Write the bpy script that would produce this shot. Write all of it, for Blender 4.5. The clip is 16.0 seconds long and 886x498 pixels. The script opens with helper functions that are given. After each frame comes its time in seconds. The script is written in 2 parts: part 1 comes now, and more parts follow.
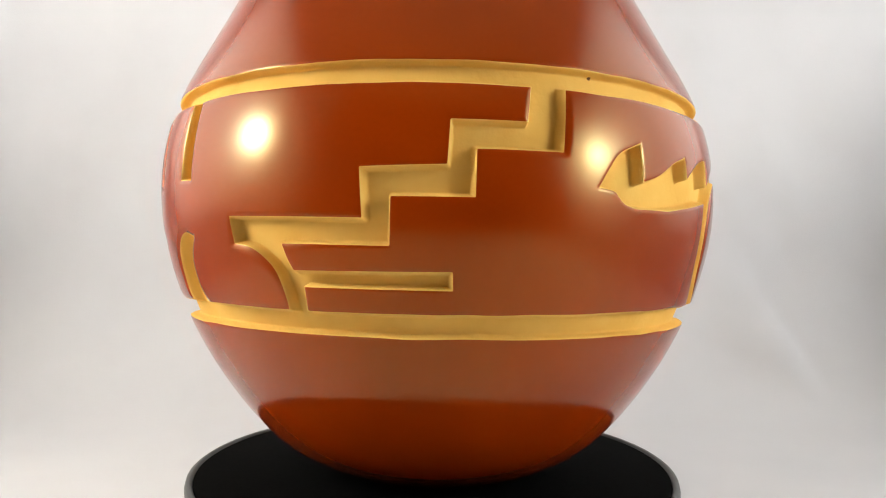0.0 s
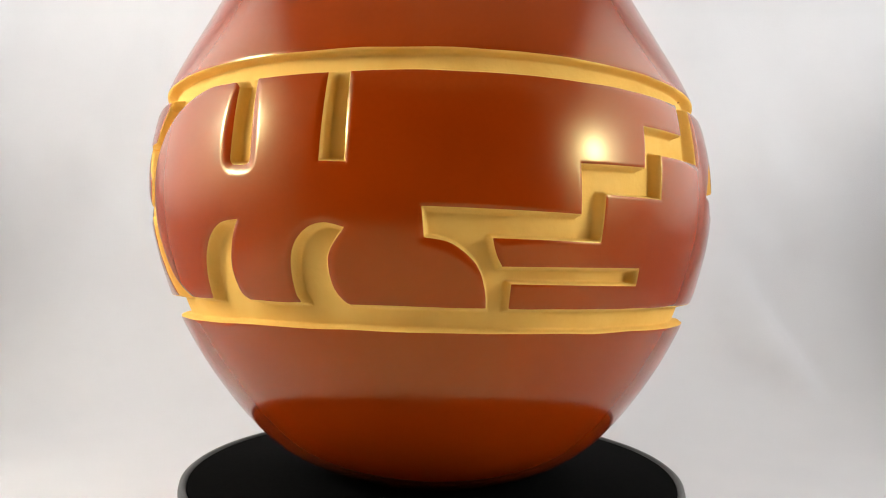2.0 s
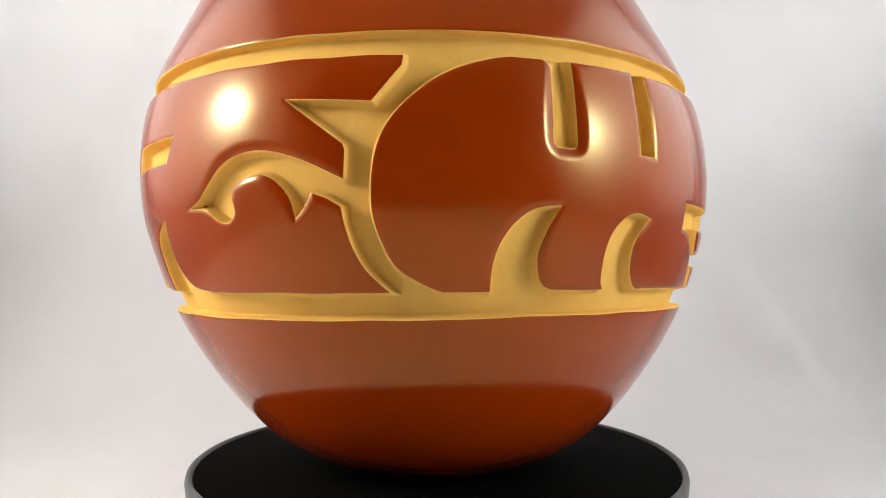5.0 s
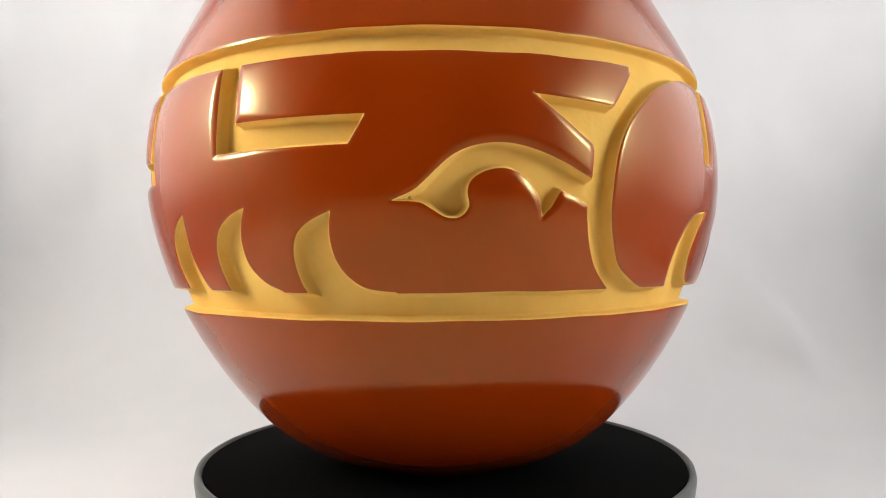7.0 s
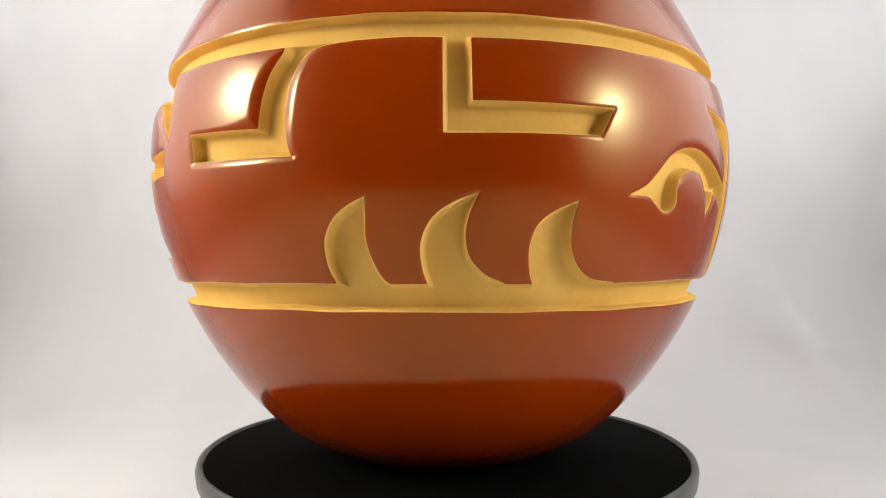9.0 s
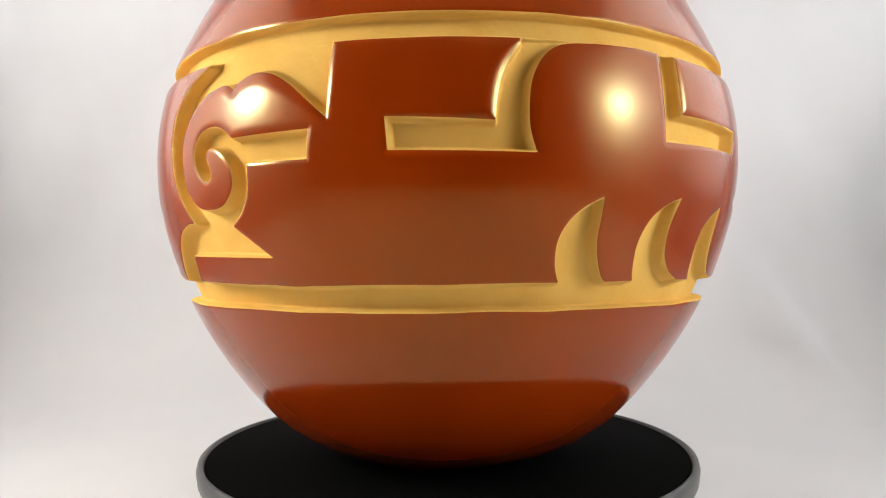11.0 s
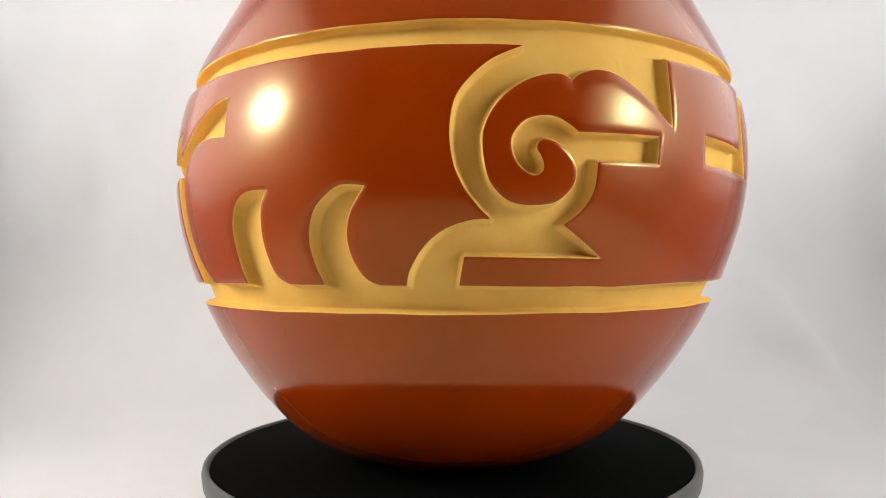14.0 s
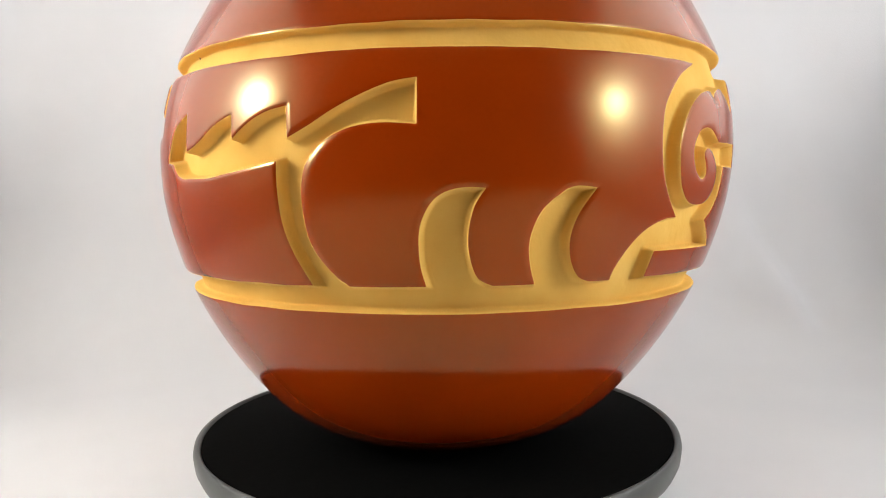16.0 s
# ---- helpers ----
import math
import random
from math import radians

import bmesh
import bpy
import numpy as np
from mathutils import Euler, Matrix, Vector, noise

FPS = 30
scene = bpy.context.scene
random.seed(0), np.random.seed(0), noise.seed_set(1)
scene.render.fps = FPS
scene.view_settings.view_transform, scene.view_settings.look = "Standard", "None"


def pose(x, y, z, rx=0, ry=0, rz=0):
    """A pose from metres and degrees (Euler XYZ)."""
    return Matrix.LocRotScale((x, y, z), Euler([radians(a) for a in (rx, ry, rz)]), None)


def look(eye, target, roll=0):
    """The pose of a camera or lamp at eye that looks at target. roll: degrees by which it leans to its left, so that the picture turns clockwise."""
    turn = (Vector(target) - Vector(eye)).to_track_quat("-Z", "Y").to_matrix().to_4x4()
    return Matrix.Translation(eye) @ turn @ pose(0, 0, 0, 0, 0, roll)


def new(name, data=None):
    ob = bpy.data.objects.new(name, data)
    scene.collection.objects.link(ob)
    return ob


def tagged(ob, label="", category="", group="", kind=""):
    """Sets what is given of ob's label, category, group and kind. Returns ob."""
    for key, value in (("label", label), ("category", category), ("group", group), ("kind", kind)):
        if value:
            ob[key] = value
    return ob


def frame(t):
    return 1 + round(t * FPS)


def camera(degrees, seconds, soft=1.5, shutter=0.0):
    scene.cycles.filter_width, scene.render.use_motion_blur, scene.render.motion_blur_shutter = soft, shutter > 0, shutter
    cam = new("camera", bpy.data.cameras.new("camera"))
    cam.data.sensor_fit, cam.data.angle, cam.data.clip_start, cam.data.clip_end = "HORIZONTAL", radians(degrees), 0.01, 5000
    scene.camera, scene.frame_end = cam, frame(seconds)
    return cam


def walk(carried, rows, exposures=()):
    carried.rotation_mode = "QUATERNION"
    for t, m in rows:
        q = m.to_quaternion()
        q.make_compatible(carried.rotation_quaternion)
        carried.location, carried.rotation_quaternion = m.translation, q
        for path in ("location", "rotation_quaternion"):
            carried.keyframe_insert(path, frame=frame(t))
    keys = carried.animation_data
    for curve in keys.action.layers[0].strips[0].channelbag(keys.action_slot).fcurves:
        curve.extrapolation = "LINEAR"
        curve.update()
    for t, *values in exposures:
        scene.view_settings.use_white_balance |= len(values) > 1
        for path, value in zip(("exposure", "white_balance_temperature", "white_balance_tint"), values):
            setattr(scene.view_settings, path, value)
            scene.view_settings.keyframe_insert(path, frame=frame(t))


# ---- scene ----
# seconds, eye height, eye distance, yaw, pitch, roll of the hand-held camera, turn of the turntable (degrees)
ROWS = (
    (0.0, 0.1112, 0.3892, -0.55, 0.26, -0.66, -90.00),
    (0.5, 0.1059, 0.3861, -0.45, 1.70, -1.18, -80.73),
    (1.0, 0.1055, 0.3850, -0.51, 1.68, -1.03, -71.75),
    (1.5, 0.1061, 0.3837, -0.53, 1.25, -1.11, -63.25),
    (2.0, 0.1043, 0.3830, -0.50, 1.22, -0.98, -55.44),
    (2.5, 0.1038, 0.3829, -0.58, 1.14, -0.89, -47.07),
    (3.0, 0.1027, 0.3826, -0.69, 1.03, -0.69, -38.93),
    (3.5, 0.1026, 0.3829, -0.67, 0.98, -0.30, -29.64),
    (4.0, 0.1001, 0.3833, -0.56, 1.39, -0.61, -20.68),
    (4.5, 0.0994, 0.3833, -0.66, 1.28, -0.41, -11.81),
    (5.0, 0.0988, 0.3848, -0.41, 1.25, 0.00, -3.05),
    (7.5, 0.0990, 0.3860, 0.16, 0.87, 0.11, 41.37),
    (8.0, 0.1003, 0.3837, 0.12, 0.39, 0.10, 50.12),
    (8.5, 0.0983, 0.3831, 0.19, 0.75, 0.16, 58.47),
    (9.0, 0.0966, 0.3848, 0.29, 0.83, 0.01, 67.46),
    (11.5, 0.0973, 0.3844, 0.28, 0.64, 0.35, 109.65),
    (12.0, 0.0961, 0.3847, 0.26, 0.84, 0.23, 118.27),
    (12.5, 0.0964, 0.3849, 0.28, 0.75, 0.19, 126.14),
    (13.0, 0.0946, 0.3843, 0.40, 1.19, 0.10, 134.41),
    (13.5, 0.0955, 0.3845, 0.26, 1.04, 0.39, 142.68),
    (14.0, 0.0961, 0.3868, 0.55, 1.10, 0.39, 151.29),
    (14.5, 0.0987, 0.3866, 0.12, 0.67, 0.47, 160.43),
    (15.0, 0.1043, 0.3861, -0.20, -0.35, 0.40, 169.65),
    (15.5, 0.1109, 0.3867, -0.46, -1.71, 0.81, 178.05),
    (16.0, 0.1219, 0.3854, -0.61, -4.45, 0.84, 187.23),
)


def eye_pose(height, away, yaw, pitch, roll):
    return pose(0, -away, height, 0, 0, yaw) @ pose(0, 0, 0, 90 + pitch) @ pose(0, 0, 0, 0, 0, -roll)


cam = camera(62.49, 16.0, soft=1.1)
walk(cam, [(t, eye_pose(h, d, a, b, c)) for t, h, d, a, b, c, turn in ROWS],
     exposures=((0.0, -0.08, 6620, 9), (1.2, -0.08, 6620, 9), (2.2, -0.08, 6500, 10), (16.0, -0.10, 6500, 10)))

# ---- light: two studio lamps at the sides of a light tent, with added fills; the room is otherwise dim ----
world = bpy.data.worlds.new("room_light")
scene.world = world
world.use_nodes = True
world.node_tree.nodes["Background"].inputs["Color"].default_value = (1.0, 0.95, 0.9, 1)
world.node_tree.nodes["Background"].inputs["Strength"].default_value = 0.25


def area_lamp(name, place, target, size, watts, colour):
    data = bpy.data.lights.new(name, "AREA")
    data.shape, data.size, data.energy, data.color = "DISK", size, watts, colour
    ob = new(name, data)
    ob.matrix_world = look(place, target)
    return ob


def soft_lamp(place, inwards, colour, reach, wide, glows):
    """A lit patch just inside the tent's fabric, in place of a studio lamp behind it: a hot middle that fades towards
    the rim of the patch.
    glows: radiance and spread in metres of the middle; wide: radiance of the patch, which ends at reach."""
    ob = area_lamp("area_lamp", place, (place[0] + inwards, *place[1:]), 2 * reach, math.pi * 4 * reach * reach, colour)
    ob.data.shape = "SQUARE"
    ob.data.use_nodes = True
    tree = ob.data.node_tree
    link = tree.links.new

    def sums(kind, a, b):
        n = tree.nodes.new("ShaderNodeMath")
        n.operation = kind
        for socket, v in zip(n.inputs, (a, b)):
            if isinstance(v, (int, float)):
                socket.default_value = v
            else:
                link(v, socket)
        return n.outputs[0]

    uv = tree.nodes.new("ShaderNodeSeparateXYZ")
    link(tree.nodes.new("ShaderNodeNewGeometry").outputs["Parametric"], uv.inputs[0])
    u, v = (sums("MULTIPLY", sums("SUBTRACT", uv.outputs[k], 0.5), 2 * reach) for k in (0, 1))
    square = sums("ADD", sums("MULTIPLY", u, u), sums("MULTIPLY", v, v))
    fade = sums("MAXIMUM", sums("SUBTRACT", 1.0, sums("DIVIDE", square, reach * reach)), 0.0)
    total = sums("MULTIPLY", sums("MULTIPLY", fade, sums("SUBTRACT", 2.0, fade)), wide)
    for radiance, spread in glows:
        total = sums("ADD", total, sums("MULTIPLY", sums("POWER", math.e, sums("DIVIDE", square, -spread * spread)), radiance))
    link(total, tree.nodes["Emission"].inputs["Strength"])


soft_lamp((-0.508, -0.219, 0.326), 1, (1.0, 0.965, 0.91), 0.28, 1.2, ((105, 0.045), (22, 0.09)))
soft_lamp((0.508, -0.347, 0.290), -1, (0.97, 0.985, 1.0), 0.27, 1.2, ((36, 0.042), (22, 0.098)))
# two wide fill patches, added at the fabric sides to brighten the backdrop
soft_lamp((-0.509, 0.02, 0.43), 1, (1.0, 0.98, 0.945), 0.36, 1.8, ())
soft_lamp((0.509, 0.02, 0.43), -1, (0.96, 0.98, 1.0), 0.36, 1.75, ())
# unseen warm fill from above, added to lift the shoulder and the cloth
area_lamp("overhead_fill", (0, -0.5, 1.6), (0, -0.5, 0), 2.6, 4.0, (1.0, 0.80, 0.52))


# ---- materials ----
def material(name, rough=0.5, metal=0.0, coat=0.0, coat_rough=0.1):
    m = bpy.data.materials.new(name)
    m.use_nodes = True
    b = m.node_tree.nodes["Principled BSDF"]
    b.inputs["Roughness"].default_value, b.inputs["Metallic"].default_value = rough, metal
    b.inputs["Coat Weight"].default_value, b.inputs["Coat Roughness"].default_value = coat, coat_rough
    return m, m.node_tree, b


def mottle(tree, socket, colours, scale, detail=4.0, stretch=(1, 1, 1), contrast=(0.3, 0.7)):
    """Noise between the given colours, in object space."""
    n = tree.nodes
    co, mp, tex, ramp = n.new("ShaderNodeTexCoord"), n.new("ShaderNodeMapping"), n.new("ShaderNodeTexNoise"), n.new("ShaderNodeValToRGB")
    mp.inputs["Scale"].default_value = stretch
    tex.inputs["Scale"].default_value, tex.inputs["Detail"].default_value = scale, detail
    ramp.color_ramp.elements[0].position, ramp.color_ramp.elements[1].position = contrast
    ramp.color_ramp.elements[0].color, ramp.color_ramp.elements[1].color = (*colours[0], 1), (*colours[1], 1)
    tree.links.new(co.outputs["Object"], mp.inputs["Vector"])
    tree.links.new(mp.outputs["Vector"], tex.inputs["Vector"])
    tree.links.new(tex.outputs["Fac"], ramp.inputs["Fac"])
    if socket is not None:
        tree.links.new(ramp.outputs["Color"], socket)
    return tex, ramp, mp


def relief(tree, shader, scale, height, strength=0.5, detail=3.0, stretch=(1, 1, 1), normal="Normal"):
    tex, ramp, mp = mottle(tree, None, ((0, 0, 0), (1, 1, 1)), scale, detail, stretch, (0.0, 1.0))
    bump = tree.nodes.new("ShaderNodeBump")
    bump.inputs["Distance"].default_value, bump.inputs["Strength"].default_value = height, strength
    tree.links.new(ramp.outputs["Color"], bump.inputs["Height"])
    tree.links.new(bump.outputs["Normal"], shader.inputs[normal])


def polished_slip():
    m, tree, b = material("polished_red_slip", 0.12, coat=0.03, coat_rough=0.34)
    b.inputs["Specular Tint"].default_value = (1.0, 0.84, 0.30, 1)
    b.inputs["IOR"].default_value = 1.5
    b.inputs["Specular IOR Level"].default_value = 0.54
    b.inputs["Coat IOR"].default_value = 1.6
    mottle(tree, b.inputs["Base Color"], ((0.202, 0.0190, 0.0003), (0.250, 0.0260, 0.0005)), 16, 5.0)
    relief(tree, b, 30, 0.0003, 0.06)
    # burnishing strokes run round the vessel, with a few duller smudges
    tex, ramp, mp = mottle(tree, b.inputs["Roughness"], ((0.10, 0.10, 0.10), (0.18, 0.18, 0.18)), 22, 5.0, (1, 1, 5), (0.35, 0.72))
    return m


def carved_clay():
    m, tree, b = material("matte_tan_clay", 0.9)
    b.inputs["Specular IOR Level"].default_value = 0.2
    mottle(tree, b.inputs["Base Color"], ((0.61, 0.355, 0.07), (0.67, 0.415, 0.098)), 45, 5.0)
    relief(tree, b, 260, 0.0006, 0.5)
    # a few dark pits, under a millimetre wide
    n = tree.nodes
    co, cell, ramp, mix = n.new("ShaderNodeTexCoord"), n.new("ShaderNodeTexVoronoi"), n.new("ShaderNodeValToRGB"), n.new("ShaderNodeMix")
    cell.inputs["Scale"].default_value = 85
    ramp.color_ramp.elements[0].position, ramp.color_ramp.elements[1].position = 0.055, 0.085
    pick = n.new("ShaderNodeMath")
    pick.operation, pick.inputs[1].default_value = "GREATER_THAN", 0.90
    both = n.new("ShaderNodeMath")
    both.operation = "MULTIPLY"
    flip = n.new("ShaderNodeMath")
    flip.operation, flip.inputs[0].default_value = "SUBTRACT", 1.0
    part_of = n.new("ShaderNodeSeparateColor")
    mix.data_type = "RGBA"
    mix.inputs["B"].default_value = (0.10, 0.045, 0.015, 1)
    link = tree.links.new
    link(co.outputs["Object"], cell.inputs["Vector"])
    link(cell.outputs["Distance"], ramp.inputs["Fac"])
    link(cell.outputs["Color"], part_of.inputs["Color"])
    link(part_of.outputs["Red"], pick.inputs[0])
    link(ramp.outputs["Color"], flip.inputs[1])
    link(flip.outputs[0], both.inputs[0])
    link(pick.outputs[0], both.inputs[1])
    link(both.outputs[0], mix.inputs["Factor"])
    link(b.inputs["Base Color"].links[0].from_socket, mix.inputs["A"])
    link(mix.outputs["Result"], b.inputs["Base Color"])
    return m


def black_mat():
    m, tree, b = material("black_mat", 0.85)
    b.inputs["Specular IOR Level"].default_value = 0.015
    mottle(tree, b.inputs["Base Color"], ((0.0016, 0.0016, 0.0015), (0.0032, 0.0032, 0.0029)), 400)
    return m


def grey_rim():
    m, tree, b = material("dark_grey_plastic", 0.4)
    mottle(tree, b.inputs["Base Color"], ((0.045, 0.048, 0.044), (0.065, 0.068, 0.064)), 60)
    return m


def white_cloth():
    m, tree, b = material("white_cloth", 0.9)
    mottle(tree, b.inputs["Base Color"], ((0.68, 0.685, 0.70), (0.735, 0.74, 0.75)), 6)
    relief(tree, b, 900, 0.0003, 0.4)
    return m


def wall_paint():
    m, tree, b = material("pale_wall_paint", 0.8)
    mottle(tree, b.inputs["Base Color"], ((0.66, 0.61, 0.55), (0.74, 0.69, 0.63)), 3)
    return m


# the dimness of the room in front, put into a dark base colour
def dim_room():
    m, tree, b = material("dim_room_wall", 0.8)
    mottle(tree, b.inputs["Base Color"], ((0.10, 0.075, 0.055), (0.13, 0.10, 0.075)), 3)
    return m


def table_paint():
    m, tree, b = material("beige_table", 0.6)
    mottle(tree, b.inputs["Base Color"], ((0.50, 0.40, 0.30), (0.58, 0.47, 0.37)), 5, stretch=(1, 8, 1))
    return m


TABLE, DARK = table_paint(), dim_room()
SLIP, CLAY, MAT, RIM, CLOTH, PAINT = polished_slip(), carved_clay(), black_mat(), grey_rim(), white_cloth(), wall_paint()


def mesh_part(name, verts, faces, mat, parent=None, label="", smooth=True):
    data = bpy.data.meshes.new(name)
    data.from_pydata(verts, [], faces)
    data.polygons.foreach_set("use_smooth", [smooth] * len(data.polygons))
    data.materials.append(mat)
    data.update()
    ob = new(name, data)
    ob.parent = parent
    if label:
        tagged(ob, label)
    return ob


def lathe(profile, steps=180):
    """Vertices and faces of a closed turned form; the profile runs from axis to axis."""
    verts, faces, rings = [], [], []
    for r, z in profile:
        if r < 1e-6:
            rings.append([len(verts)])
            verts.append((0, 0, z))
        else:
            rings.append(list(range(len(verts), len(verts) + steps)))
            verts += [(r * math.cos(2 * math.pi * i / steps), r * math.sin(2 * math.pi * i / steps), z) for i in range(steps)]
    for a, b in zip(rings, rings[1:]):
        for i in range(steps):
            j = (i + 1) % steps
            if len(a) == 1:
                faces.append((a[0], b[j], b[i]))
            elif len(b) == 1:
                faces.append((a[i], a[j], b[0]))
            else:
                faces.append((a[i], a[j], b[j], b[i]))
    return verts, faces


# ---- cloth sweep, table and room ----
TABLE_Z = -0.036


TENT = 0.52


def cloth_sweep():
    """A white cloth lies on the table and rises behind it in a wide soft bend, with creases."""
    back, bend, half, top, front = 0.34, 0.17, TENT + 0.004, 0.85, -0.62
    run = []
    for i in range(90):
        run.append((front + i * (back - bend - front) / 90, 0.0))
    for i in range(36):
        a = i / 36 * math.pi / 2
        run.append((back - bend + bend * math.sin(a), bend - bend * math.cos(a)))
    for i in range(90):
        run.append((back + 0.03 * i / 89, bend + i * (top - bend) / 89))
    cols = 190
    verts, faces = [], []
    for k, (y, z) in enumerate(run):
        up = min(1.0, max(0.0, z - 0.004) / 0.06)
        for i in range(cols):
            x = -half + 2 * half * i / (cols - 1)
            soft = noise.noise((x * 2.2, z * 1.6 + 4, y * 2)) * 0.010 + noise.noise((x * 6 + 9, z * 3.5, y * 5)) * 0.010 + noise.noise((x * 15, z * 11 + 3, y * 9)) * 0.0065 + noise.noise((x * 31 + 5, z * 23 + x * 9, 4)) * 0.0016
            soft += abs(noise.noise((x * 9 + 2, z * 5 + 7 + x * 3, 1))) * 0.005
            # one upright fold and a softer one across from it
            soft += 0.026 * math.exp(-((x - 0.325 + 0.32 * (z + TABLE_Z - 0.02)) / (0.013 if x > 0.325 - 0.32 * (z + TABLE_Z - 0.02) else 0.040)) ** 2 - ((z + TABLE_Z - 0.02) / 0.06) ** 2)
            soft -= 0.003 * math.exp(-((x + 0.345 + 0.15 * (z - 0.17)) / 0.022) ** 2 - ((z + TABLE_Z - 0.14) / 0.09) ** 2)
            verts.append((x, y - soft * up, z + TABLE_Z + 0.0012 * (1 - up) * noise.noise((x * 7, y * 7, 2))))
    for k in range(len(run) - 1):
        for i in range(cols - 1):
            a = k * cols + i
            faces.append((a, a + 1, a + cols + 1, a + cols))
    ob = mesh_part("backdrop_cloth", verts, faces, CLOTH)
    solid = ob.modifiers.new("thickness", "SOLIDIFY")
    solid.thickness, solid.offset = 0.001, -1
    return tagged(ob, "creased white cloth backdrop swept over a table", "backdrop", kind="structure")


def tent_side(side):
    """One hanging fabric side of the light tent; its front edge hangs unevenly and its hem lies on the cloth."""
    cols, rows = 100, 80
    verts, faces = [], []
    for k in range(rows):
        v = k / (rows - 1)
        z = TABLE_Z + 0.002 + 0.86 * v
        front = -0.50 - 0.16 * v + 0.035 * noise.noise((v * 5 + side * 7, 0.5, 2)) + 0.02 * noise.noise((v * 13, side * 3, 5))
        for i in range(cols):
            y = front + (0.39 - front) * i / (cols - 1)
            soft = 0.005 * noise.noise((y * 5, z * 4, side * 9)) + 0.003 * noise.noise((y * 13, z * 9 + 3, side * 5))
            hem = 0.006 * math.exp(-(v / 0.012) ** 2)
            verts.append((side * (TENT + soft - hem), y, z))
    for k in range(rows - 1):
        for i in range(cols - 1):
            a = k * cols + i
            faces.append((a, a + 1, a + cols + 1, a + cols))
    ob = mesh_part("backdrop_side", verts, faces, CLOTH)
    solid = ob.modifiers.new("thickness", "SOLIDIFY")
    solid.thickness, solid.offset = 0.001, 0
    # a thick sewn hem lies along its foot
    ring, steps = 10, 60
    pts = []
    for k in range(steps):
        y = -0.49 + 0.80 * k / (steps - 1)
        x = side * (TENT - 0.012 + 0.004 * noise.noise((y * 6, side * 2, 1)))
        pts += [(x + 0.0062 * math.cos(2 * math.pi * i / ring), y, TABLE_Z + 0.0072 + 0.0062 * math.sin(2 * math.pi * i / ring)) for i in range(ring)]
    faces = [(k * ring + i, k * ring + (i + 1) % ring, (k + 1) * ring + (i + 1) % ring, (k + 1) * ring + i) for k in range(steps - 1) for i in range(ring)]
    mesh_part("hem", pts, faces + [tuple(range(ring))[::-1], tuple(range((steps - 1) * ring, steps * ring))], CLOTH, ob)
    return tagged(ob, "hanging white fabric side of a light tent", "backdrop", kind="structure")


cloth_sweep()
tent_side(-1)
tent_side(1)


def room():
    w, d, h, floor_z = 1.6, 2.4, 1.7, -0.78
    def slab(name, x0, x1, y0, y1, z0, z1, label, paint=PAINT):
        v = [(x, y, z) for x in (x0, x1) for y in (y0, y1) for z in (z0, z1)]
        f = [(0, 1, 3, 2), (4, 6, 7, 5), (0, 4, 5, 1), (2, 3, 7, 6), (0, 2, 6, 4), (1, 5, 7, 3)]
        tagged(mesh_part(name, v, f, paint, smooth=False), label, kind="structure")
    tagged(mesh_part("table_top", [(x, y, z) for x in (-0.9, 0.9) for y in (-0.70, 0.44) for z in (TABLE_Z - 0.034, TABLE_Z - 0.004)],
                     [(0, 1, 3, 2), (4, 6, 7, 5), (0, 4, 5, 1), (2, 3, 7, 6), (0, 2, 6, 4), (1, 5, 7, 3)], TABLE, smooth=False), "plain beige table top under the cloth", kind="structure")
    slab("floor", -w, w, -d, d, floor_z - 0.1, floor_z, "plain pale floor of the room")
    slab("ceiling", -w, w, -d, d, h, h + 0.1, "plain pale ceiling of the room")
    slab("wall_north", -w, w, d, d + 0.1, floor_z, h, "plain pale painted wall behind the cloth")
    # unseen, dark so that the vessel's middle reflects little light
    slab("wall_south", -w, w, -d - 0.1, -d, floor_z, h, "unseen wall facing the table, coloured dark for the dim room", DARK)
    slab("wall_west", -w - 0.1, -w, -d, d, floor_z, h, "plain pale painted wall beside the table")
    slab("wall_east", w, w + 0.1, -d, d, floor_z, h, "plain pale painted wall beside the table")


room()

# ---- turntable ----
def turntable():
    base = new("turntable")
    tagged(base, "round black turntable with a dark grey rim on white cloth", "turntable")
    plate = mesh_part("platter", *lathe([(0, -0.0185), (0.112, -0.0185), (0.1185, -0.0165), (0.1228, -0.0125), (0.1246, -0.0085), (0.1252, -0.0035), (0.1246, -0.0008), (0.1235, 0), (0.1222, -0.0006), (0.1216, -0.0022), (0, -0.0022)], 256), RIM, base, "dark grey platter with a rounded rim")
    mesh_part("mat", *lathe([(0, -0.0021), (0.1214, -0.0021), (0.1212, -0.0012), (0.1205, -0.0008), (0, -0.0008)], 256), MAT, plate, "matte black mat")
    mesh_part("foot", *lathe([(0, TABLE_Z + 0.001), (0.092, TABLE_Z + 0.001), (0.094, TABLE_Z + 0.003), (0.094, -0.019), (0, -0.019)], 128), MAT, base, "black foot under the platter")
    return base, plate


table_thing, platter = turntable()

# ---- the carved vessel ----
PROFILE = ((0.0, 0.0480), (0.005, 0.0605), (0.013, 0.0755), (0.025, 0.0896), (0.04, 0.1022), (0.06, 0.1157), (0.08, 0.1261), (0.10, 0.1334), (0.12, 0.1383), (0.14, 0.1399),
           (0.155, 0.1390), (0.17, 0.1360), (0.185, 0.1307), (0.205, 0.1207), (0.23, 0.1075), (0.26, 0.0919))
LEAN_X, LEAN_Y, OFF_X, OFF_Y = -0.0302, -0.0080, -0.0022, 0.0019
R_MEAN = 0.137
DEPTH = 0.0056
EDGE = 0.0004  # the slip is scraped off this far onto the lip


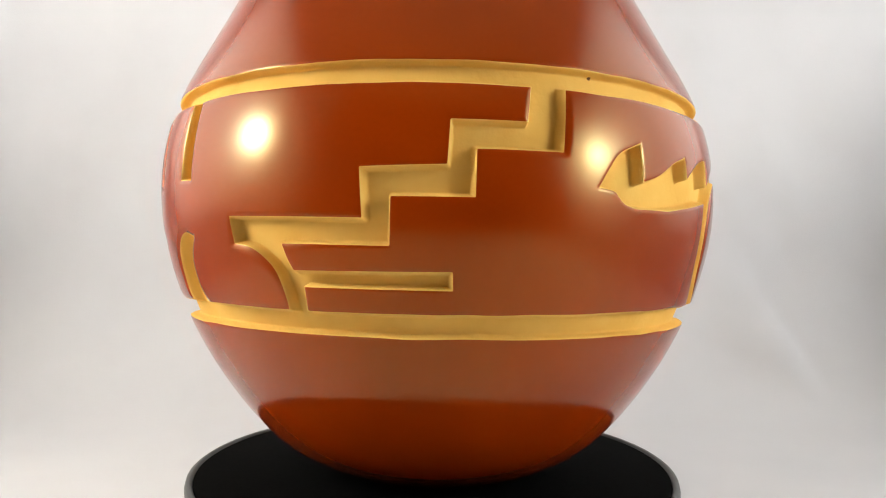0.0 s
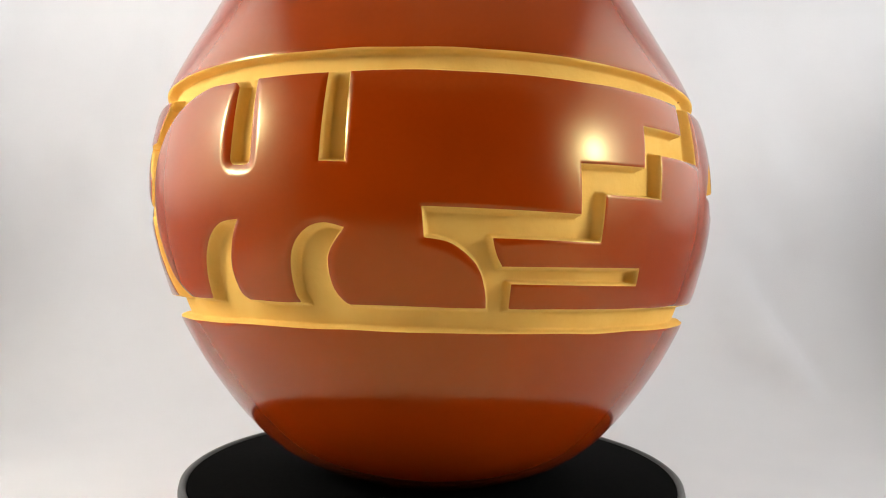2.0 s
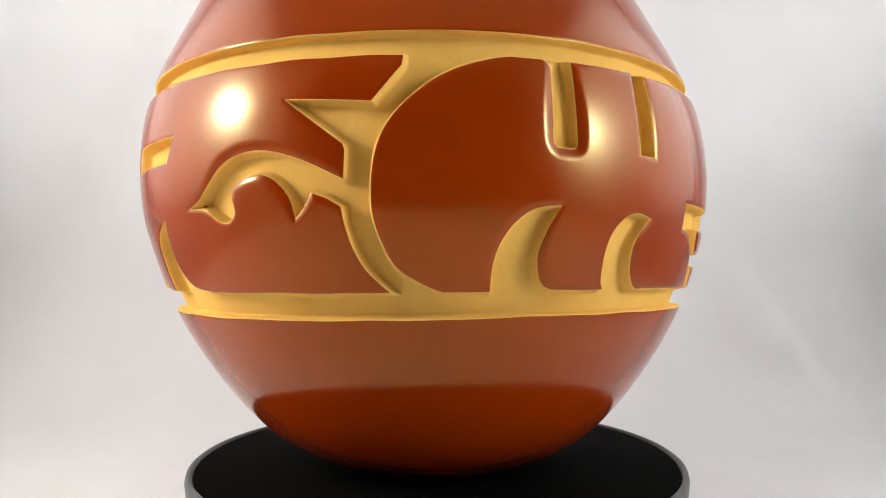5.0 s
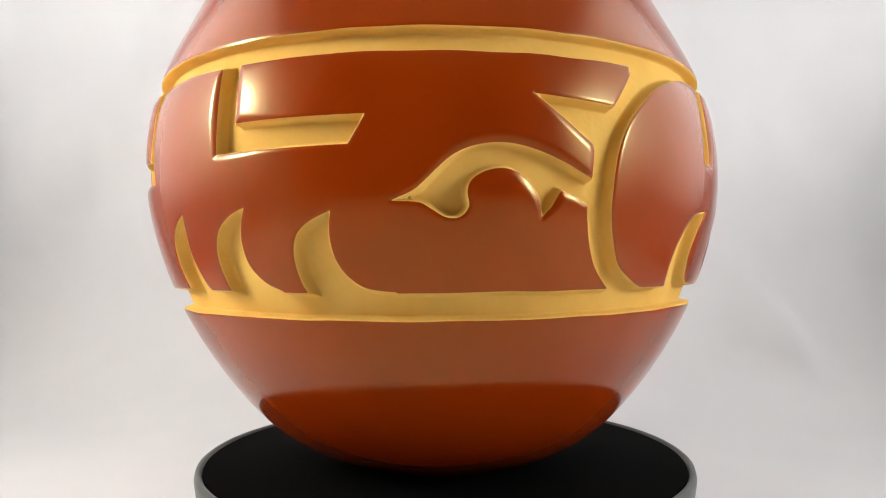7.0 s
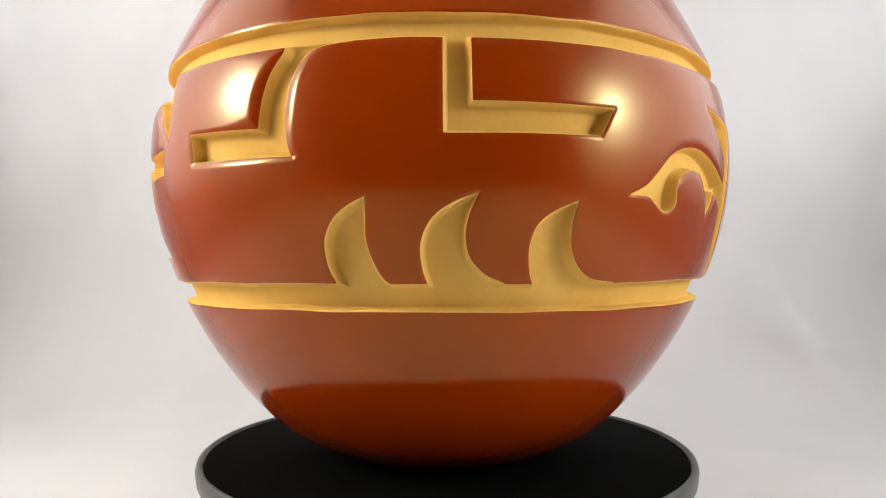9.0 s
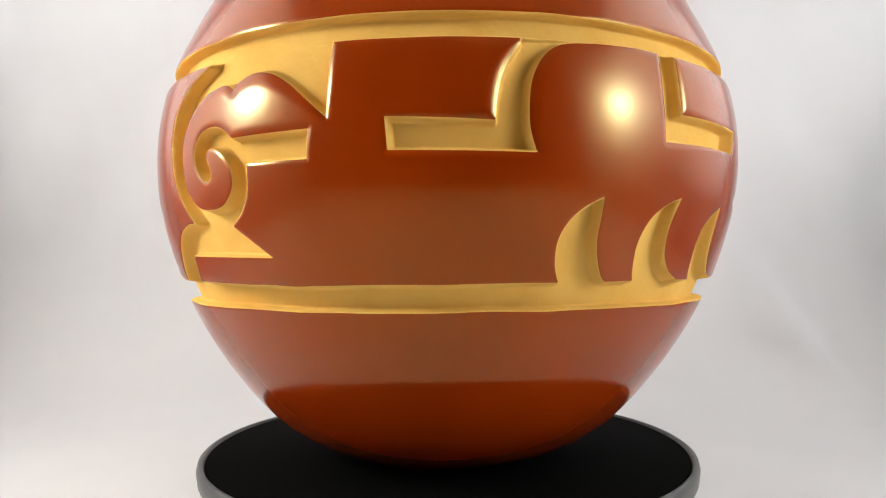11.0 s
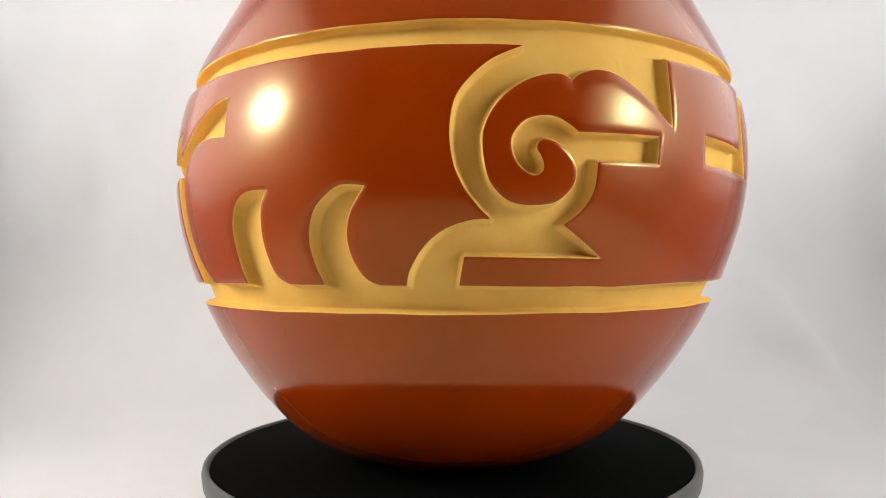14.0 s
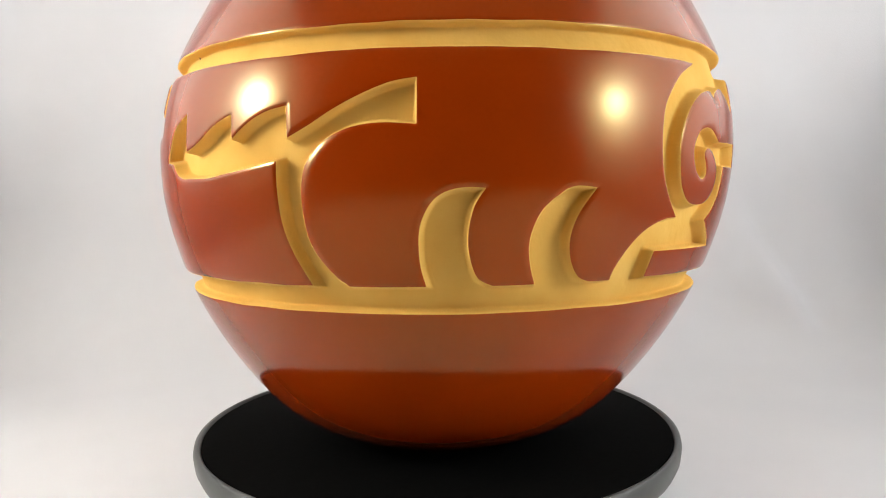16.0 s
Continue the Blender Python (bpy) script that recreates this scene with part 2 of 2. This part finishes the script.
def spline(points):
    """A natural cubic spline through (x, y) points, as a function of arrays."""
    x, y = np.array([p[0] for p in points]), np.array([p[1] for p in points])
    n, h = len(x), np.diff(x)
    a, b = np.eye(n), np.zeros(n)
    for i in range(1, n - 1):
        a[i, i - 1:i + 2] = h[i - 1], 2 * (h[i - 1] + h[i]), h[i]
        b[i] = 6 * ((y[i + 1] - y[i]) / h[i] - (y[i] - y[i - 1]) / h[i - 1])
    m = np.linalg.solve(a, b)

    def f(q):
        j = np.clip(np.searchsorted(x, q) - 1, 0, n - 2)
        d, e, g = q - x[j], x[j + 1] - q, h[j]
        return m[j] * e ** 3 / 6 / g + m[j + 1] * d ** 3 / 6 / g + (y[j] / g - m[j] * g / 6) * e + (y[j + 1] / g - m[j + 1] * g / 6) * d
    return f


# the unseen mouth closes the form above the shoulder
body_radius = spline(PROFILE[:-1] + ((0.258, 0.0930), (0.275, 0.0825), (0.290, 0.0690), (0.300, 0.0610), (0.312, 0.0590)))

# the carved border lines, heights in metres
GROOVES = ((0.0781, 0.0882), (0.1708, 0.1804))
# the carver's lines wander: degrees, then how far the four edges lie above those heights, in millimetres, from the lowest edge up
WANDER = ((-180, 0, 0, 0, 0), (-150, -0.1, -0.2, 0.3, 0), (-131, -0.3, -0.5, 0.5, 0.1), (-87, 0.9, 0.7, 0.6, 0.5), (-69, 1.9, 1.4, 1.3, 0.9), (-43, 1.9, 1.2, 1.6, 1.1), (-18, 1.4, 0.4, 1.7, 1.1),
          (0, 1.0, 0.0, 1.4, 0.9), (40, 0.4, 0, 0.5, 0.3), (83, 0, 0.3, 0, 0), (110, 0, 0, 0, 0), (144, -0.6, -1.2, 0, 0), (180, 0, 0, 0, 0))


def bow(*points):
    """A smooth line through the points."""
    p = [points[0], *points, points[-1]]
    line = []
    for a, b, c, d in zip(p, p[1:], p[2:], p[3:]):
        for i in range(6):
            t = i / 6
            line.append(tuple(0.5 * (2 * v + (w - u) * t + (2 * u - 5 * v + 4 * w - x) * t * t + (3 * v - u - 3 * w + x) * t ** 3) for u, v, w, x in zip(a, b, c, d)))
    return line + [points[-1]]


def motif_outlines():
    """The cut-away figures of the frieze: degrees round the vessel and millimetres above the platter."""
    shapes = []
    # stepped stair
    shapes.append([(14.6, 175), (14.3, 171.1), (13.4, 158.4), (1.7, 158.5), (1.2, 142.2), (-11.7, 141.3), (-11.4, 123.1), (-35.7, 124.2), (-35.4, 113.7)]
                  + bow((-35.4, 113.7), (-31.4, 111.8), (-27.7, 104.8), (-26.2, 96.1), (-25.8, 88.7))
                  + [(-25.5, 85.6), (-22.1, 85.9), (-22.2, 89.4), (-22.1, 97.8), (2.2, 97.3), (2.1, 104), (-23.7, 103.8)]
                  + bow((-23.7, 103.8), (-24.7, 108.3), (-25.4, 113.9))
                  + [(-7.4, 113.3), (-7.1, 130.9), (5.3, 130.8), (5.5, 148), (19, 148), (20.3, 172.2), (20.9, 176)])
    # slot
    shapes.append([(-66.4, 174.2), (-66.4, 170.4), (-67, 143)] + bow((-66.9, 141.6), (-66.5, 140.4), (-65.9, 140.1), (-64.1, 139.9), (-63.3, 140.3), (-63, 141.4)) + [(-62.9, 143), (-62.7, 171.7), (-62.6, 174.5)])
    # slot
    shapes.append([(-49.9, 174.6), (-49.9, 171.1), (-50.7, 140), (-46.7, 139.5), (-46.4, 171.7), (-46.4, 174.5)])
    # crescent
    shapes.append(bow((-76.6, 86.4), (-76.5, 90.4), (-76.3, 98.2), (-75.2, 106.4), (-72.9, 113.9), (-69.8, 118.6), (-65.8, 119.8))
                  + bow((-65.8, 119.8), (-67.7, 112.3), (-69.1, 103.2), (-68.9, 96.6), (-67.9, 91.6), (-65.8, 89.3))
                  + [(-64.9, 86.7)])
    # crescent
    shapes.append(bow((-55.4, 86.9), (-55.9, 89.9), (-56.6, 93.3), (-56.7, 102.7), (-55.7, 110.5), (-53.3, 116.3), (-50.4, 118.3), (-47.2, 116.7))
                  + bow((-47.2, 116.7), (-49.8, 108.9), (-50.4, 103), (-49.9, 95.5), (-48.2, 90.3), (-46, 88.6))
                  + [(-45.4, 85.8)])
    # circle and bird
    shapes.append([(-88.9, 174.7), (-88.9, 170.5), (-89.1, 167.6), (-93.5, 154.8), (-106.8, 156.9), (-97.8, 140.4), (-97.5, 138.1), (-97.9, 128.1)]
                  + bow((-97.9, 128.1), (-102.5, 133.5), (-107.2, 137.7), (-111.5, 139.5), (-115.7, 138.4), (-119.1, 134.8), (-122.3, 127.9), (-124.6, 123.2), (-127.8, 119.8))
                  + bow((-127.8, 119.8), (-123.9, 119.4), (-122, 117), (-120, 114.3), (-118.1, 114.4), (-116.8, 117.8), (-117, 123), (-116.3, 127.1), (-114.2, 130.1), (-111.7, 131), (-109.6, 129.6), (-107.8, 126.2), (-106.4, 121), (-105.9, 114.6))
                  + [(-104.5, 118), (-103, 123.9), (-100.6, 121.9)]
                  + bow((-98.5, 118.9), (-98.2, 112.8), (-97.3, 104.5), (-95.7, 97.1), (-93.3, 91.2), (-91.5, 88))
                  + [(-91.1, 84.5), (-78.9, 84.4)]
                  + bow((-79.9, 87.7), (-81.3, 88.5), (-84.4, 89.3), (-87.7, 92.6), (-91, 97.9), (-92.9, 106.3), (-94, 116), (-94, 125.7), (-93.4, 135.7), (-92, 144.6), (-89.5, 152.7), (-85.6, 160.9), (-81.7, 166.2), (-77.2, 169.9), (-73.3, 171.9), (-69.8, 172.6), (-67.6, 172.1), (-66.6, 170.3), (-66.2, 168.5))
                  + [(-64.8, 172), (-64.8, 177.5)])
    # angled slot
    shapes.append([(-156.6, 174.2), (-156.6, 138.5), (-133.6, 139.2), (-131.1, 149.2), (-152.6, 149.2), (-152.6, 170.2), (-152.5, 174.4)])
    # crescent
    shapes.append(bow((-172.8, 84.6), (-173.3, 87.7), (-174.4, 94), (-174.5, 102.5), (-173, 109.7), (-170.6, 114.5), (-167.8, 117.8))
                  + bow((-167.8, 117.8), (-167.9, 110.5), (-168, 103.1), (-167.2, 95.8), (-165.5, 89), (-162.6, 86.6))
                  + [(-162.2, 83.2)])
    # crescent
    shapes.append(bow((-158.3, 84.9), (-158.9, 87.4), (-159.8, 94.1), (-159.9, 102.3), (-158.3, 110.4), (-155.2, 115.8), (-151.7, 118.8))
                  + bow((-151.7, 118.8), (-153, 111.9), (-153.5, 104.8), (-152.8, 97.4), (-150.4, 91.5), (-147.3, 88.4))
                  + [(-146.4, 84.7)])
    # crescent
    shapes.append(bow((-141.7, 84.6), (-142.7, 88.5), (-143.4, 92.5), (-143.8, 100.7), (-142.9, 108.1), (-140.5, 113), (-136.8, 116.8))
                  + bow((-136.8, 116.8), (-137.4, 109.1), (-137, 100.7), (-135.3, 94), (-132.4, 89.7), (-127.8, 88.3))
                  + [(-126.2, 84)])
    # curved slot
    shapes.append([(179.5, 172.3)]
                  + bow((179.2, 168.9), (177.2, 162), (176.2, 155.2), (175.7, 148.7), (175.5, 142.4))
                  + [(160.3, 143.8), (160.7, 132.9), (181.6, 132.1)]
                  + bow((181.2, 132.5), (180.3, 140.6), (180.3, 150.6), (180.9, 157.9), (182.4, 164.5), (184.5, 168.5), (187.1, 170), (190.5, 170.6))
                  + [(191.3, 173.5)])
    # spiral
    shapes.append([(126.6, 174.7)]
                  + bow((126.9, 170.3), (122.4, 165.3), (119.1, 158.2), (117.2, 151.1), (116.6, 141), (117.1, 130.8), (118.6, 122.2), (120.8, 115.4), (122.8, 110.8))
                  + bow((122.8, 110.8), (119.7, 110.4), (115.9, 107.2), (113, 101.3), (110.9, 93.4), (110.3, 87.7))
                  + [(109.5, 83.4), (118.1, 83.8), (118.4, 87.9), (119, 98.3), (140.8, 97.3)]
                  + [(136.6, 104.2), (133.5, 109)]
                  + bow((133.5, 109), (136.1, 113.8), (137.8, 120.8), (138.1, 130.8))
                  + [(148.8, 131), (149, 141.1), (135, 140.5)]
                  + bow((135, 140.5), (133.6, 143), (131.5, 145.5), (129, 145.6), (126.8, 143.5), (125.3, 138.7), (125.3, 133.8), (126.2, 129.3), (127.7, 126.3), (128.8, 125.6), (129.7, 126.8), (129.9, 129.1), (129.4, 132.2), (128.8, 134.5), (129.1, 136.8), (130.1, 137.8), (131.9, 136.5), (133.7, 132.9), (134.7, 128.9), (134.7, 123.3), (133.3, 118.7), (131.2, 116), (127.5, 115.5), (124.6, 117.6), (122.3, 123.5), (121.3, 132), (121.2, 140.2), (122.4, 147.5), (124.5, 153.6), (127.4, 158.2), (130.2, 160.4), (132.6, 160.8), (134.3, 158.8))
                  + bow((134.3, 158.8), (135.4, 161.1), (138.4, 163.4), (141.7, 162.4), (145.1, 158), (148.4, 151.6), (151.8, 144.7))
                  + [(151.9, 162.6), (152.1, 169.7), (152.2, 173.2)])
    # crescent
    shapes.append(bow((79.6, 85.7), (79.1, 88.8), (78.2, 97), (78.1, 108.2), (79.3, 116.4), (81.3, 121.3), (84.2, 123.3), (87.5, 123.1))
                  + bow((87.5, 123.1), (86, 117.1), (85.3, 108.8), (85.5, 100.4), (86.9, 91.8), (89.4, 88.5))
                  + [(90.1, 84.6)])
    # crescent
    shapes.append(bow((97.2, 85.6), (96.4, 88.5), (95.1, 96.8), (94.7, 105.3), (95.9, 114.3), (98.2, 119.9), (100.9, 123.3), (104.5, 122.7))
                  + bow((104.5, 122.7), (102.1, 114.1), (101.2, 105.1), (102, 96.6), (104.1, 90.1), (107.7, 87.4))
                  + [(108.6, 83.8)])
    # comb and tail
    shapes.append(bow((77.6, 160.5), (73.9, 159.1), (69.9, 155.6), (65.7, 150.9), (61.7, 145.6), (58.2, 141.5))
                  + [(57.9, 152.9)]
                  + bow((57.9, 152.9), (54.3, 151.3), (51, 148), (47.4, 142.4))
                  + [(47.1, 151.5)]
                  + bow((47.1, 151.5), (43.1, 148.2), (38.3, 142.1), (34.4, 139.1))
                  + [(34, 154.1)]
                  + bow((34, 154.1), (29.5, 149.4), (27.3, 143.5), (25.1, 135.8))
                  + bow((25.1, 135.8), (28.1, 134.7), (29, 132.7), (30.5, 130), (33, 128.6))
                  + bow((41.2, 128.5), (50.8, 131.6), (56.3, 133.8))
                  + bow((56.3, 133.8), (56.2, 122.8), (56.5, 110.7), (57.7, 100.3), (60, 89.2))
                  + [(61, 85.1), (68.5, 84.3)]
                  + bow((66.1, 89.6), (65, 91.2), (62.6, 97.4), (60.9, 104.6), (60.3, 113.8), (60.2, 122.7), (61, 131.5), (63, 137.8), (65.7, 142.2), (69.1, 144.9), (73.2, 145.7), (77.7, 144.9)))
    return [[(a, z / 1000) for a, z in outline] for outline in shapes]



def carving(theta, z, shapes):
    """Signed distance to the cut-away ground in metres (positive: cut away), at angles (degrees) and heights."""
    turned = (theta[0] + 180) % 360 - 180
    edges = [h for groove in GROOVES for h in groove]
    lines = []
    for k, height in enumerate(edges):
        # a little unsteadiness of the hand goes on top
        fine = np.interp(turned, [w[0] for w in WANDER], [w[k + 1] for w in WANDER]) * 0.001
        shake = np.array([noise.noise((math.cos(math.radians(a)) * (6 + k), math.sin(math.radians(a)) * (6 + k), k * 3.1)) for a in turned]) * 0.0004
        lines.append(height + fine + shake)
    d = np.full(theta.shape, -0.02)
    for low, high in (lines[:2], lines[2:]):
        d = np.maximum(d, np.minimum(z - low, high - z))
    for outline in shapes:
        o = np.array(outline)
        px, pz = np.radians(o[:, 0]) * R_MEAN, o[:, 1]
        lo, hi = o[:, 0].min() - 4, o[:, 0].max() + 4
        rows = np.where((z[:, 0] > pz.min() - 0.008) & (z[:, 0] < pz.max() + 0.008))[0]
        mid = (lo + hi) / 2
        turned = (theta[0] - mid + 180) % 360 - 180 + mid
        cols = np.where((turned > lo) & (turned < hi))[0]
        x = np.radians(turned[cols])[None, :] * R_MEAN
        y = z[rows[0]:rows[-1] + 1, :1]
        x, y = np.broadcast_arrays(x, y)
        best, inside = np.full(x.shape, 1e9), np.zeros(x.shape, bool)
        for k in range(len(px)):
            ax, ay, bx, by = px[k - 1], pz[k - 1], px[k], pz[k]
            ux, uy = bx - ax, by - ay
            t = np.clip(((x - ax) * ux + (y - ay) * uy) / (ux * ux + uy * uy + 1e-15), 0, 1)
            best = np.minimum(best, (x - ax - t * ux) ** 2 + (y - ay - t * uy) ** 2)
            cross = (ay > y) != (by > y)
            inside ^= cross & (x < ax + (y - ay) * ux / (uy if abs(uy) > 1e-12 else 1e-12))
        dist = np.sqrt(best) * np.where(inside, 1, -1)
        block = np.ix_(np.arange(rows[0], rows[-1] + 1), cols)
        d[block] = np.maximum(d[block], dist)
    return d


# where the polished edges are worn round: degrees, height, reach in degrees and in metres, how much
WORN = ((-65, 0.150, 6, 0.022, 1.0), (178, 0.152, 7, 0.020, 1.0), (170, 0.136, 14, 0.007, 0.7), (-49, 0.158, 5, 0.02, 0.35), (-155, 0.155, 7, 0.02, 0.6),
        (-52, 0.104, 6, 0.018, 0.6), (-72, 0.104, 7, 0.018, 0.6), (-112, 0.137, 14, 0.012, 0.7), (-107, 0.128, 8, 0.012, 0.7), (-30, 0.110, 9, 0.012, 0.6),
        (140, 0.158, 12, 0.016, 0.9), (98, 0.105, 8, 0.018, 0.5), (82, 0.105, 8, 0.018, 0.5), (18, 0.16, 5, 0.018, 0.5), (62, 0.125, 5, 0.03, 0.5))


def worn(theta, z):
    """How far the lip is rounded, 0 to 1."""
    w = np.zeros(theta.shape)
    for a, h, da, dh, much in WORN:
        turned = (theta - a + 180) % 360 - 180
        w = np.maximum(w, much * np.exp(-(turned / da) ** 2 - ((z - h) / dh) ** 2))
    return w


def cut_depth(d, theta, z):
    """How far the surface lies below the skin: a rounded shoulder, a steep wall and a tight inner corner."""
    w = worn(theta, z)
    reach, drop = 0.0016 + 0.0056 * w, 0.0004 + 0.0014 * w
    lip = np.clip((d + reach) / reach, 0, 1) ** 2 * drop
    wall = np.clip(d / 0.0012, 0, 1)
    return lip + (DEPTH - drop) * (1 - (1 - wall) ** 1.5)


def vessel():
    cols = 2160
    rise = np.concatenate([np.linspace(0, 0.070, 110)[:-1], np.arange(0.070, 0.1895, 0.0004), np.linspace(0.1895, 0.312, 90)])
    theta, z = np.meshgrid(np.arange(cols) * 360 / cols, rise)
    d = carving(theta, z, motif_outlines()) - 0.0003
    edge = d + EDGE
    rows = len(rise)

    def place(th, zz, dd):
        r = body_radius(zz) - cut_depth(dd, th, zz)
        a = np.radians(th)
        return np.stack([r * np.cos(a) + LEAN_X * zz + OFF_X, r * np.sin(a) + LEAN_Y * zz + OFF_Y, zz], -1)

    verts = place(theta, z, d).reshape(-1, 3)
    red = (edge < 0).ravel()
    # label the raised areas that hang together
    label = np.zeros(rows * cols, int)
    count, sizes = 0, [0]
    for seed in np.where(red)[0]:
        if label[seed]:
            continue
        count += 1
        stack, size = [int(seed)], 0
        label[seed] = count
        while stack:
            v = stack.pop()
            size += 1
            r, c = divmod(v, cols)
            for w in ((r * cols + (c + 1) % cols), (r * cols + (c - 1) % cols), v + cols if r < rows - 1 else -1, v - cols if r else -1):
                if w >= 0 and red[w] and not label[w]:
                    label[w] = count
                    stack.append(w)
        sizes.append(size)
    index = np.arange(rows * cols).reshape(rows, cols)
    a, b = index[:-1], np.roll(index, -1, 1)[:-1]
    quads = np.stack([a, b, np.roll(index, -1, 1)[1:], index[1:]], -1).reshape(-1, 4)
    state = red[quads].sum(1)
    pieces = {0: quads[state == 0].tolist()}
    for q in quads[state == 4]:
        pieces.setdefault(int(label[q[0]]), []).append(q.tolist())
    extra, cross = [], {}
    flat_t, flat_z, flat_d = theta.ravel(), z.ravel(), edge.ravel()
    for q in quads[(state > 0) & (state < 4)].tolist():
        polys = {True: [], False: []}
        for i in range(4):
            u, v = q[i], q[(i + 1) % 4]
            polys[bool(red[u])].append(u)
            if red[u] != red[v]:
                key = (min(u, v), max(u, v))
                if key not in cross:
                    f = flat_d[u] / (flat_d[u] - flat_d[v])
                    dt = (flat_t[v] - flat_t[u] + 180) % 360 - 180
                    cross[key] = rows * cols + len(extra)
                    extra.append((flat_t[u] + f * dt, flat_z[u] + f * (flat_z[v] - flat_z[u])))
                polys[True].append(cross[key])
                polys[False].append(cross[key])
        if len(polys[False]) > 2:
            pieces[0].append(polys[False])
        if len(polys[True]) > 2:
            pieces.setdefault(int(max(label[v] for v in q)), []).append(polys[True])
    if extra:
        e = np.array(extra)
        verts = np.concatenate([verts, place(e[:, 0], e[:, 1], np.full(len(e), -EDGE))])
    pot = new("carved_vessel")
    tagged(pot, "polished red clay vessel with a carved tan frieze on a turntable", "pot")
    low, high = int(label[0]), int(label[(rows - 1) * cols])
    for key, faces in pieces.items():
        used = np.unique(np.concatenate([np.array(f) for f in faces]))
        where = np.zeros(len(verts), int)
        where[used] = np.arange(len(used))
        faces = [[int(where[v]) for v in f] for f in faces]
        pts = verts[used].tolist()
        if key == 0:
            mesh_part("carved_ground", pts, faces, CLAY, pot, "matte tan clay cut back around the relief")
        elif key == low:
            mesh_part("base", pts, faces, SLIP, pot, "polished red lower body")
        elif key == high:
            mesh_part("shoulder", pts, faces, SLIP, pot, "polished red shoulder")
        elif sizes[key] > 12:
            mesh_part("relief_panel", pts, faces, SLIP, pot, "raised polished red relief panel")
    # the inside of the mouth and the underside
    mesh_part("mouth", *lathe([(0.0600 - 0.0005, 0.3115), (0.0585, 0.3140), (0.0560, 0.3140), (0.0545, 0.3120), (0.056, 0.295), (0.080, 0.265), (0.09, 0.20), (0, 0.16)], 128), SLIP, pot)
    mesh_part("underside", *lathe([(0, 0.0004), (0.045, 0.0004), (0.0485, 0.0012)], 128), SLIP, pot)
    return pot


pot = vessel()


def motions():
    walk(pot, [(t, pose(0, 0, 0, 0, 0, turn)) for t, h, d, a, b, c, turn in ROWS])
    walk(platter, [(t, pose(0, 0, 0, 0, 0, turn)) for t, h, d, a, b, c, turn in ROWS])


motions()
